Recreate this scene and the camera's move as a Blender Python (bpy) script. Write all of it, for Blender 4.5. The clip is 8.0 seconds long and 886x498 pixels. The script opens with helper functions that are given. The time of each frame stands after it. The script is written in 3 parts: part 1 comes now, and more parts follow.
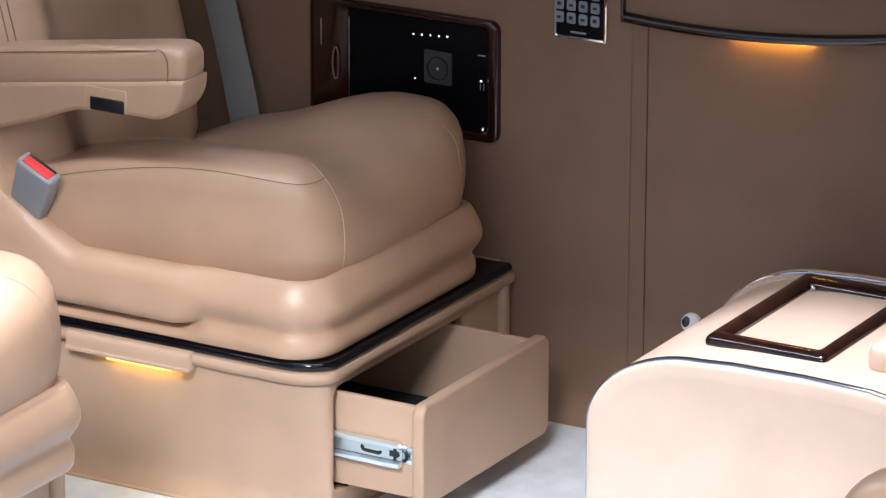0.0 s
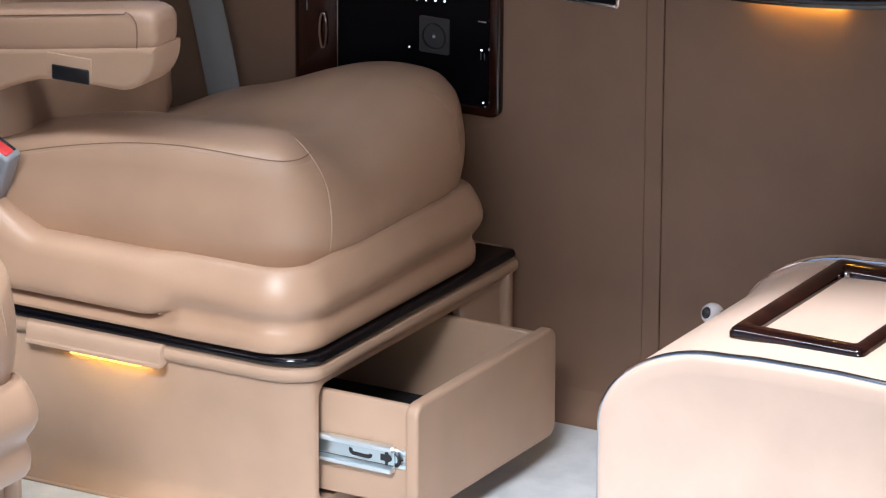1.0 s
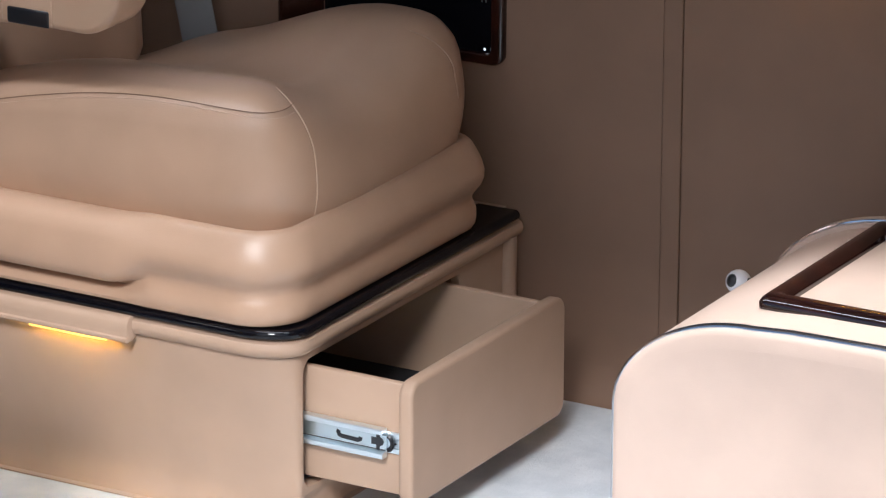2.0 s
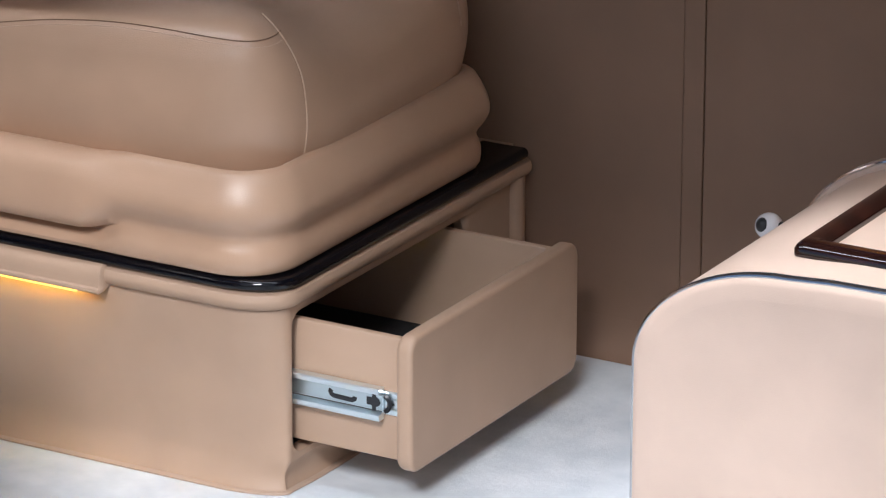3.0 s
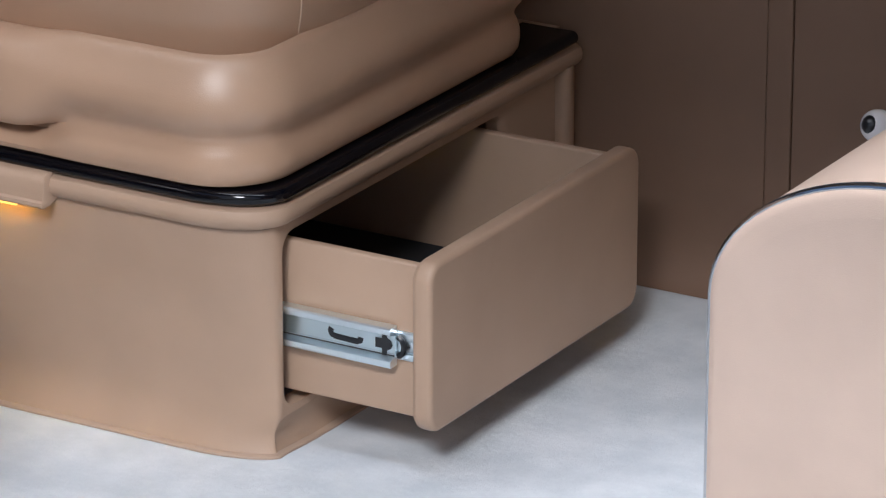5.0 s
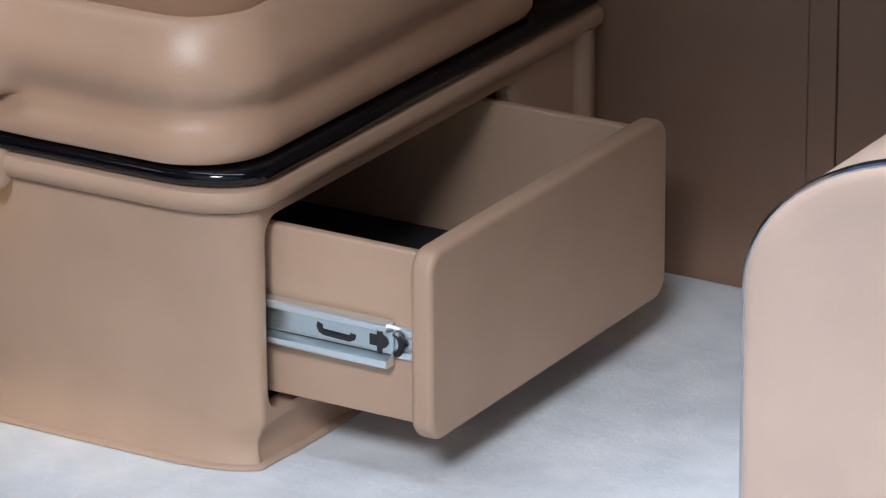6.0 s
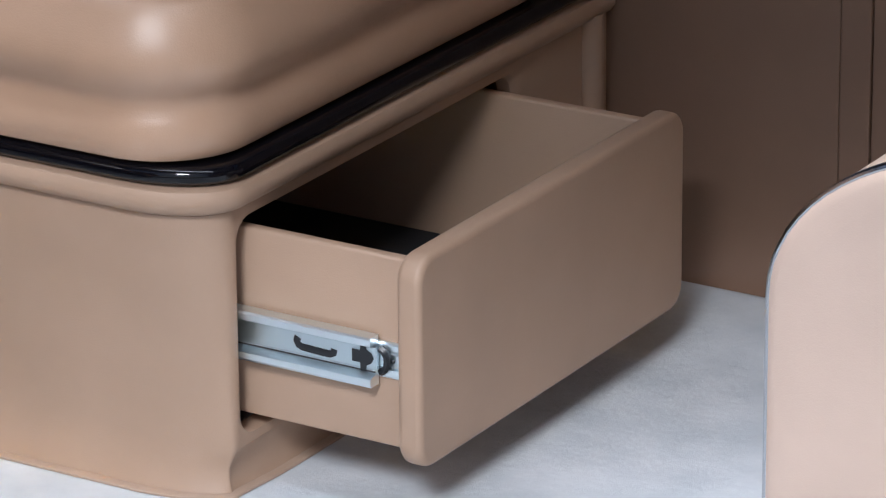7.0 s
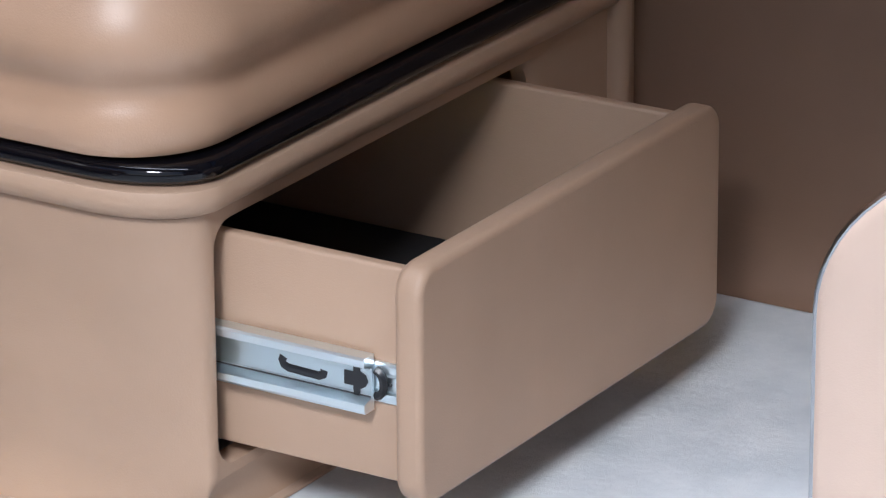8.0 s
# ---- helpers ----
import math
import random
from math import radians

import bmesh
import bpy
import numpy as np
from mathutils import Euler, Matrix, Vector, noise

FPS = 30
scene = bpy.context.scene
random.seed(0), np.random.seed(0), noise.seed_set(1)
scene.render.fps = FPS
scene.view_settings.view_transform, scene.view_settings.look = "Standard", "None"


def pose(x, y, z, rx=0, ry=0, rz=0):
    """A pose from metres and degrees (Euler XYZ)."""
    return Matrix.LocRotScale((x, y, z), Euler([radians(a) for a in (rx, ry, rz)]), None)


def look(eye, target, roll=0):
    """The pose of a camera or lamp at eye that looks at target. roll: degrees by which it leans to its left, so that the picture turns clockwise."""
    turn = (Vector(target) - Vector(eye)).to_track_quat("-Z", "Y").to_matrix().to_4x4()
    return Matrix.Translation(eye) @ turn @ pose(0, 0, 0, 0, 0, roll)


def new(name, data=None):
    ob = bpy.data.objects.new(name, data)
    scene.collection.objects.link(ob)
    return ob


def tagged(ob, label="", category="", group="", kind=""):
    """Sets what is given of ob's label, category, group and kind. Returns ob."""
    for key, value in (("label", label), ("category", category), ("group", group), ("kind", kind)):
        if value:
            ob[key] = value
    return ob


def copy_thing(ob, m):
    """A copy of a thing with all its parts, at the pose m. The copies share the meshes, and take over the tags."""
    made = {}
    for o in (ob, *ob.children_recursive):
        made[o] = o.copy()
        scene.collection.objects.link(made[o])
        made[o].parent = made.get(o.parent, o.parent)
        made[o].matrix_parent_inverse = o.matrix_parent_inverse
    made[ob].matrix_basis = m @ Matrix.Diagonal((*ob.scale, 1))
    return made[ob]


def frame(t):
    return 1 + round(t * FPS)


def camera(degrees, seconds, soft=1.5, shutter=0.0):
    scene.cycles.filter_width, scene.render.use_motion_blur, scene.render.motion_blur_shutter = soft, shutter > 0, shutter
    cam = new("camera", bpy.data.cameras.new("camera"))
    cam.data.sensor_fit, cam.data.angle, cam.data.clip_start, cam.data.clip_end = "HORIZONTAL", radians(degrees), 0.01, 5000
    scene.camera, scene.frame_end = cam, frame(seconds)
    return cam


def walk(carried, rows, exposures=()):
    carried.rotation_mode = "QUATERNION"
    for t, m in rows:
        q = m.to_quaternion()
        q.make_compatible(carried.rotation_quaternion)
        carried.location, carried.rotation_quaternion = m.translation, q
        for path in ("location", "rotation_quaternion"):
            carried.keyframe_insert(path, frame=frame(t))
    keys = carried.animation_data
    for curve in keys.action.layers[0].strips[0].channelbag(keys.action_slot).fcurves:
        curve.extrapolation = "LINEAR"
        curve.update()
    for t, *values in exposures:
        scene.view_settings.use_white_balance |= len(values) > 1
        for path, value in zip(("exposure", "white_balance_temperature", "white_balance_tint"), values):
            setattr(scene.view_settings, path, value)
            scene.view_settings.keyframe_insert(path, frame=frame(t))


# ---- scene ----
cam = camera(10.7, 8.0, soft=1.3)
PATH = [
    (0, (4.0522, -7.3110, 3.0618), (1.6864, -3.1893, 1.5078), 0.14),
    (0.5, (3.8704, -6.9910, 2.9251), (1.5045, -2.8678, 1.3755), 0.21),
    (1, (3.7052, -6.7000, 2.8042), (1.3407, -2.5776, 1.2504), 0.20),
    (2.5, (3.2053, -5.8378, 2.4799), (0.8576, -1.7321, 0.8577), 0.18),
    (3, (3.0686, -5.6079, 2.3887), (0.7280, -1.5106, 0.7352), 0.14),
    (3.5, (2.9275, -5.3359, 2.2789), (0.5823, -1.2534, 0.5958), 0.08),
    (4, (2.7966, -5.0934, 2.1770), (0.4462, -1.0230, 0.4717), 0.10),
    (4.5, (2.6550, -4.8495, 2.0721), (0.2960, -0.7896, 0.3539), 0.16),
    (6, (2.2879, -4.1195, 1.7819), (-0.1232, -0.1068, 0.0255), -0.39),
    (6.5, (2.2048, -3.9475, 1.7150), (-0.2188, 0.0567, -0.0435), -0.45),
    (7, (2.1062, -3.7443, 1.6262), (-0.3378, 0.2509, -0.1244), -0.47),
    (7.5, (1.9767, -3.5247, 1.5214), (-0.4774, 0.4709, -0.2145), -0.41),
    (8, (1.9014, -3.3652, 1.4706), (-0.5749, 0.6112, -0.2778), -0.37),
]
walk(cam, [(t, look(eye, target, roll)) for t, eye, target, roll in PATH],
     exposures=[(0, 0.62, 5970, 11), (1, 0.58, 5970, 11), (2.5, 0.33, 5950, 11), (4.5, -0.14, 5900, 11), (6, -0.2, 5820, 11), (7.2, -0.03, 5750, 11), (8, 0.15, 5750, 11)])

# ---- daylight: bright overcast sky outside the open sliding door ----
world = bpy.data.worlds.new("sky")
scene.world = world
world.use_nodes = True
wn = world.node_tree
sky = wn.nodes.new("ShaderNodeTexSky")
sky.sky_type = "NISHITA"
sky.sun_disc = False
sky.sun_elevation = radians(38)
sky.sun_rotation = radians(160)
sky.dust_density = 1.0
wn.links.new(sky.outputs[0], wn.nodes["Background"].inputs[0])
wn.nodes["Background"].inputs[1].default_value = 0.075

sun_data = bpy.data.lights.new("sun", "SUN")
sun_data.energy, sun_data.angle, sun_data.color = 2.45, radians(12), (1.0, 0.97, 0.93)
sun = new("sun", sun_data)
sun.matrix_world = look((1.59, -4.36, 3.63), (0, 0, 0))


# ---- materials ----
def material(name, color, rough=0.5, metal=0.0, coat=0.0):
    m = bpy.data.materials.new(name)
    m.use_nodes = True
    b = m.node_tree.nodes["Principled BSDF"]
    b.inputs["Base Color"].default_value = (*color, 1)
    b.inputs["Roughness"].default_value = rough
    b.inputs["Metallic"].default_value = metal
    b.inputs["Coat Weight"].default_value = coat
    return m


def node(m, kind, **values):
    n = m.node_tree.nodes.new(kind)
    for key, value in values.items():
        n.inputs[key].default_value = value
    return n


def coords(m):
    return node(m, "ShaderNodeNewGeometry").outputs["Position"]


def vary(m, color_a, color_b, scale, detail=4.0, lo=0.35, hi=0.65, stretch=None):
    """Base colour that wanders between two tones with noise at a real-world scale."""
    links = m.node_tree.links
    place = coords(m)
    if stretch:
        mp = node(m, "ShaderNodeMapping")
        mp.inputs["Scale"].default_value = stretch
        links.new(place, mp.inputs["Vector"])
        place = mp.outputs[0]
    n = node(m, "ShaderNodeTexNoise", Scale=scale, Detail=detail)
    links.new(place, n.inputs["Vector"])
    ramp = m.node_tree.nodes.new("ShaderNodeValToRGB")
    ramp.color_ramp.elements[0].position, ramp.color_ramp.elements[1].position = lo, hi
    ramp.color_ramp.elements[0].color, ramp.color_ramp.elements[1].color = (*color_a, 1), (*color_b, 1)
    links.new(n.outputs["Fac"], ramp.inputs[0])
    links.new(ramp.outputs[0], m.node_tree.nodes["Principled BSDF"].inputs["Base Color"])
    return ramp


def relief(m, parts, strength=0.3, distance=0.001):
    """Bump from several noise scales, given as (scale, weight)."""
    links = m.node_tree.links
    place, total = coords(m), None
    for scale, weight in parts:
        n = node(m, "ShaderNodeTexNoise", Scale=scale, Detail=3.0)
        links.new(place, n.inputs["Vector"])
        w = m.node_tree.nodes.new("ShaderNodeMath")
        w.operation = "MULTIPLY"
        w.inputs[1].default_value = weight
        links.new(n.outputs["Fac"], w.inputs[0])
        if total is None:
            total = w
        else:
            s = m.node_tree.nodes.new("ShaderNodeMath")
            s.operation = "ADD"
            links.new(total.outputs[0], s.inputs[0])
            links.new(w.outputs[0], s.inputs[1])
            total = s
    b = node(m, "ShaderNodeBump", Strength=strength, Distance=distance)
    links.new(total.outputs[0], b.inputs["Height"])
    links.new(b.outputs[0], m.node_tree.nodes["Principled BSDF"].inputs["Normal"])


def leather(name, tone, rough):
    m = material(name, tone, rough)
    vary(m, tuple(c * 0.94 for c in tone), tuple(min(1, c * 1.05) for c in tone), 6.0, 5.0)
    relief(m, [(700, 0.6), (150, 0.35), (60, 0.3), (9, 1.4)], 0.28, 0.0014)
    return m


LEATHER = leather("tan_leather", (0.468, 0.302, 0.20), 0.33)
for coat_input, coat_value in (("Coat Weight", 0.22), ("Coat Roughness", 0.42)):
    LEATHER.node_tree.nodes["Principled BSDF"].inputs[coat_input].default_value = coat_value
VINYL = leather("tan_vinyl", (0.425, 0.290, 0.202), 0.5)
WALL = leather("wall_vinyl", (0.226, 0.136, 0.089), 0.6)
CREAM = leather("cream_leather", (0.64, 0.485, 0.39), 0.42)
SHELL = leather("tan_plastic", (0.49, 0.325, 0.215), 0.38)
STITCH = material("stitching", (0.54, 0.39, 0.28), 0.7)
SEAM = material("seam", (0.24, 0.145, 0.092), 0.8)
PIPE = leather("piping", (0.43, 0.31, 0.23), 0.45)

FLOOR = material("grey_carpet", (0.55, 0.56, 0.57), 0.9)
vary(FLOOR, (0.60, 0.645, 0.685), (0.73, 0.765, 0.80), 14.0, 8.0)
relief(FLOOR, [(900, 0.6), (120, 0.8), (18, 0.8)], 0.5, 0.002)

WOOD = material("walnut", (0.05, 0.02, 0.012), 0.12, coat=0.6)
vary(WOOD, (0.006, 0.002, 0.002), (0.034, 0.009, 0.006), 30.0, 6.0, 0.35, 0.7, (0.25, 1.0, 1.0))
WOOD.node_tree.nodes["Principled BSDF"].inputs["Coat Roughness"].default_value = 0.04
LACQUER = material("black_lacquer", (0.003, 0.003, 0.005), 0.05)
LACQUER.node_tree.nodes["Principled BSDF"].inputs["IOR"].default_value = 1.42
GLASS_BLACK = material("black_glass", (0.004, 0.004, 0.006), 0.12)
GLASS_BLACK.node_tree.nodes["Principled BSDF"].inputs["IOR"].default_value = 1.22
DARK = material("black_fabric", (0.012, 0.012, 0.014), 0.95)
relief(DARK, [(1500, 1.0), (60, 0.5)], 0.4, 0.001)
PLASTIC = material("black_plastic", (0.012, 0.013, 0.016), 0.3)
SATIN = material("satin_chrome", (0.85, 0.86, 0.88), 0.22, 1.0)
EDGE_METAL = material("edge_chrome", (0.55, 0.56, 0.58), 0.14, 1.0)
CHROME = material("chrome", (0.82, 0.83, 0.86), 0.07, 1.0)
STEEL = material("zinc_steel", (0.82, 0.92, 0.97), 0.34, 1.0)
relief(STEEL, [(400, 0.4), (40, 0.6)], 0.08, 0.0005)
ZINC_SHADED = material("shaded_zinc", (0.64, 0.75, 0.80), 0.34, 1.0)
relief(ZINC_SHADED, [(400, 0.4), (40, 0.6)], 0.08, 0.0005)
CHROME_GLARE = material("chrome_glare", (0.78, 0.77, 0.80), 0.25)
relief(CHROME_GLARE, [(60, 0.5)], 0.1, 0.0005)
GREY = material("grey_plastic", (0.27, 0.28, 0.30), 0.4)
RED = material("red_plastic", (0.75, 0.06, 0.06), 0.35)
BELT = material("belt_webbing", (0.26, 0.255, 0.25), 0.7)
relief(BELT, [(1100, 1.0)], 0.3, 0.001)
BUTTON = material("grey_button", (0.22, 0.26, 0.32), 0.4)
SOCKET = material("socket_grey", (0.05, 0.05, 0.055), 0.35)
HEADLINER = material("headliner", (0.42, 0.36, 0.30), 0.9)
vary(HEADLINER, (0.40, 0.34, 0.28), (0.45, 0.385, 0.32), 25.0)
PAINT = material("van_paint", (0.03, 0.03, 0.035), 0.2, coat=1.0)
GROUND = material("asphalt", (0.06, 0.06, 0.06), 0.9)
vary(GROUND, (0.04, 0.04, 0.041), (0.07, 0.07, 0.069), 3.0, 8.0)
relief(GROUND, [(200, 1.0), (20, 0.5)], 0.6, 0.01)


GLASS = material("tinted_glass", (0.62, 0.66, 0.70), 0.02)
GLASS.node_tree.nodes["Principled BSDF"].inputs["Transmission Weight"].default_value = 1.0


def glowing(name, color, strength):
    m = material(name, color, 0.5)
    b = m.node_tree.nodes["Principled BSDF"]
    b.inputs["Emission Color"].default_value = (*color, 1)
    b.inputs["Emission Strength"].default_value = strength
    return m


AMBER_WALL = glowing("amber_wall_led", (1.0, 0.52, 0.05), 36.0)
FILL_LED = glowing("fill_led", (0.93, 0.96, 1.0), 17.0)
AMBER = glowing("amber_led", (1.0, 0.68, 0.10), 60.0)
AMBER_LENS = glowing("amber_lens", (1.0, 0.58, 0.10), 2.6)
LED = glowing("white_led", (0.9, 0.95, 1.0), 2.0)


# ---- mesh helpers ----
def finish(bm, smooth=True, angle=35):
    bmesh.ops.recalc_face_normals(bm, faces=bm.faces)
    for f in bm.faces:
        f.smooth = smooth and len(f.verts) < 10
    if smooth:
        for e in bm.edges:
            if len(e.link_faces) == 2 and e.calc_face_angle(0) > radians(angle):
                e.smooth = False


def part(name, bm, mat, parent=None, label="", smooth=True, angle=35, recalc=True):
    if recalc:
        finish(bm, smooth, angle)
    me = bpy.data.meshes.new(name)
    bm.to_mesh(me)
    bm.free()
    me.materials.append(mat)
    ob = new(name, me)
    if parent is not None:
        ob.parent = parent
    if label:
        tagged(ob, label)
    return ob


def empty(name, label, category, group="", kind="", at=(0, 0, 0)):
    ob = new(name)
    ob.location = at
    ob.empty_display_size = 0.05
    return tagged(ob, label, category, group, kind)


def box(lo, hi, bevel=0.0, segments=3):
    bm = bmesh.new()
    bmesh.ops.create_cube(bm, size=1)
    lo, hi = Vector(lo), Vector(hi)
    for v in bm.verts:
        v.co = Vector(((v.co[i] + 0.5) * (hi[i] - lo[i]) + lo[i]) for i in range(3))
    if bevel:
        bmesh.ops.bevel(bm, geom=list(bm.edges), offset=bevel, segments=segments, profile=0.5, affect="EDGES")
    return bm


def join(*bms):
    out = bmesh.new()
    for bm in bms:
        me = bpy.data.meshes.new("joined")
        bm.to_mesh(me)
        bm.free()
        out.from_mesh(me)
        bpy.data.meshes.remove(me)
    return out


def grid(rows, close_u=False, close_v=False):
    """A surface through rows of points."""
    bm = bmesh.new()
    vs = [[bm.verts.new(p) for p in row] for row in rows]
    nr, nc = len(vs), len(vs[0])
    for i in range(nr if close_u else nr - 1):
        for j in range(nc if close_v else nc - 1):
            a, b = vs[i], vs[(i + 1) % nr]
            bm.faces.new((a[j], a[(j + 1) % nc], b[(j + 1) % nc], b[j]))
    return bm


def tube(points, radius, sides=8):
    """A round cord along a line of points."""
    pts = [Vector(p) for p in points]
    rows, side = [], None
    for i, p in enumerate(pts):
        d = (pts[min(i + 1, len(pts) - 1)] - pts[max(i - 1, 0)]).normalized()
        if side is None:
            side = d.orthogonal().normalized()
        side = (side - d * side.dot(d)).normalized()
        up = d.cross(side)
        rows.append([p + radius * (math.cos(a) * side + math.sin(a) * up)
                     for a in (2 * math.pi * k / sides for k in range(sides))])
    bm = grid(rows, close_v=True)
    bm.verts.ensure_lookup_table()
    n = len(bm.verts)
    bm.faces.new([bm.verts[k] for k in range(sides)])
    bm.faces.new([bm.verts[n - sides + k] for k in range(sides)])
    return bm


def rounded_rect(u0, v0, u1, v1, r, n=6):
    out = []
    for cu, cv, a0 in ((u1 - r, v1 - r, 0), (u0 + r, v1 - r, 90), (u0 + r, v0 + r, 180), (u1 - r, v0 + r, 270)):
        for k in range(n + 1):
            a = radians(a0 + 90 * k / n)
            out.append((cu + r * math.cos(a), cv + r * math.sin(a)))
    return out


def slab(outline, place, depth, edge=0.0, steps=3, back=0.0):
    """A plate from a 2D outline: place(u, v, w) maps to the world, w runs from 0 (back) to depth (front); its front edge is rounded by edge, its back edge by back."""
    n = len(outline)
    cu, cv = sum(p[0] for p in outline) / n, sum(p[1] for p in outline) / n
    levels = [(back - back * math.cos(radians(30 * k)), back * (1 - math.sin(radians(30 * k)))) for k in range(3)] + [(back, 0.0)] if back else [(0.0, 0.0)]
    if edge:
        for k in range(steps + 1):
            a = radians(90 * k / steps)
            levels.append((depth - edge + edge * math.sin(a), edge * (1 - math.cos(a))))
    else:
        levels.append((depth, 0.0))
    rows = []
    for w, inset in levels:
        row = []
        for i, (u, v) in enumerate(outline):
            pu, pv = outline[i - 1]
            nu, nv = outline[(i + 1) % n]
            tu, tv = nu - pu, nv - pv
            length = math.hypot(tu, tv) or 1.0
            row.append(place(u - inset * tv / length, v + inset * tu / length, w))
        rows.append(row)
    bm = grid(rows, close_v=True)
    bm.verts.ensure_lookup_table()
    bm.faces.new([bm.verts[k] for k in range(n)])
    bm.faces.new([bm.verts[(len(rows) - 1) * n + k] for k in range(n)])
    return bm


def ring_plate(outer, inner, place, profile):
    """A frame between two outlines with as many points; profile: (share from outer to inner, height)."""
    rows = []
    for share, w in profile:
        rows.append([place(a[0] + (b[0] - a[0]) * share, a[1] + (b[1] - a[1]) * share, w) for a, b in zip(outer, inner)])
    return grid(rows, close_v=True)


def sweep(stations, profile, lean=0.0):
    """stations: (x, y, nx, ny); profile: (offset along the normal, z), or a function of the station's index."""
    rows = []
    for i, (x, y, nx, ny) in enumerate(stations):
        prof = profile(i) if callable(profile) else profile
        rows.append([(x + nx * o, y + ny * (o - lean * abs(ny) * max(0.0, 0.26 - z)), z) for o, z in prof])
    return grid(rows)


def bar(a, b, radius, sides=10):
    return tube([a, Vector(a).lerp(Vector(b), 0.5), b], radius, sides)


def dome(center, radius, scale=(1, 1, 1), rings=12):
    bm = bmesh.new()
    bmesh.ops.create_uvsphere(bm, u_segments=20, v_segments=rings, radius=radius)
    for v in bm.verts:
        v.co = Vector((v.co[i] * scale[i] + center[i]) for i in range(3))
    return bm


def smoothstep(a, b, x):
    t = min(1.0, max(0.0, (x - a) / (b - a)))
    return t * t * (3 - 2 * t)


# ---- the van's shell ----
def structure(name, bm, mat, label, category, smooth=False):
    return tagged(part(name, bm, mat, smooth=smooth), label, category, kind="structure")


structure("ground", box((-3000, -3000, -0.72), (3000, 3000, -0.62)), GROUND, "grey asphalt ground outside the van", "ground")


def cove(y):
    """The carpet rises a little towards the side wall."""
    return 0.016 * smoothstep(-0.20, -0.02, y)


def floor_mesh():
    edge = [(-1.95, -0.05), (-1.95, 0.0), (-1.2, 0.0), (-0.5, 0.0)] + [(y, cove(y)) for y in np.linspace(-0.20, -0.02, 10)] + [(0.0, 0.016), (0.0, -0.05)]
    bm = grid([[(x, y, z) for y, z in edge] for x in np.linspace(-1.6, 2.2, 20)], close_v=True)
    bm.verts.ensure_lookup_table()
    n = len(edge)
    bm.faces.new([bm.verts[k] for k in range(n)])
    bm.faces.new([bm.verts[19 * n + k] for k in range(n)])
    return bm


floor = structure("floor", floor_mesh(), FLOOR, "light grey mottled short-pile carpet floor", "floor")
structure("sill", box((-1.6, -2.05, -0.45), (2.2, -1.955, -0.004), 0.01), PAINT, "dark painted door sill below the carpet edge", "sill")
structure("ceiling", box((-1.6, -1.95, 1.56), (2.2, 0.06, 1.60)), HEADLINER, "beige fabric van ceiling", "ceiling")
structure("wall_rear", box((-1.66, -1.95, -0.05), (-1.604, 0.06, 1.556)), HEADLINER, "plain beige partition behind the seats", "wall")
structure("wall_front", box((2.204, -1.95, -0.05), (2.26, 0.06, 1.556)), HEADLINER, "plain beige partition at the other end", "wall")
structure("wall_door_rear", box((-1.6, -2.0, 0.0), (-0.75, -1.952, 1.556)), PAINT, "van side behind the open sliding door", "wall")
structure("wall_door_front", box((1.80, -2.0, 0.0), (2.2, -1.952, 1.556)), PAINT, "van side ahead of the open sliding door", "wall")
structure("roof", box((-1.66, -2.0, 1.604), (2.26, 0.1, 1.66), 0.02), PAINT, "dark painted van roof", "roof")

# Far side wall: two padded panels with an upholstered strip between them.
wall = empty("wall_side", "tan vinyl padded side wall with a narrow upright strip", "wall", kind="structure")
for lo, hi in (((-1.6, 0.012, -0.02), (2.2, 0.06, 0.94)), ((0.10, 0.012, 0.9405), (2.2, 0.06, 1.08)), ((-1.6, 0.012, 0.9405), (-0.95, 0.06, 1.08)), ((-1.6, 0.012, 1.46), (2.2, 0.06, 1.556)), ((-1.6, 0.012, 1.0805), (-0.95, 0.06, 1.4595)),
               ((0.10, 0.012, 1.0805), (0.30, 0.06, 1.4595)), ((1.75, 0.012, 1.0805), (2.2, 0.06, 1.4595))):
    part("backing", box(lo, hi), WALL, wall, smooth=False)


def wall_place(u, v, w):
    return (u, 0.012 - w, v)


part("panel", slab(rounded_rect(-1.6, 0.02, 0.2482, 0.936, 0.003, 2), wall_place, 0.012, 0.001), WALL, wall)
part("strip", slab(rounded_rect(0.2484, 0.02, 0.2805, 1.076, 0.003, 2), wall_place, 0.0125, 0.002, 4), WALL, wall)
part("panel", slab(rounded_rect(0.2818, 0.02, 2.2, 1.076, 0.003, 2), wall_place, 0.012, 0.0018), WALL, wall)
# The foot of the wall rolls out over the carpet.
foot = [(0.0005, 0.062), (-0.0005, 0.052), (-0.002, 0.042), (-0.0045, 0.032), (-0.008, 0.023), (-0.013, 0.014), (-0.019, 0.007), (-0.026, 0.003), (-0.030, 0.0005)]
structure("baseboard", grid([[(x, y, z + 0.016) for y, z in foot] for x in np.linspace(-1.6, 2.2, 40)]), WALL,
          "rolled tan vinyl foot of the side wall", "skirting", smooth=True)


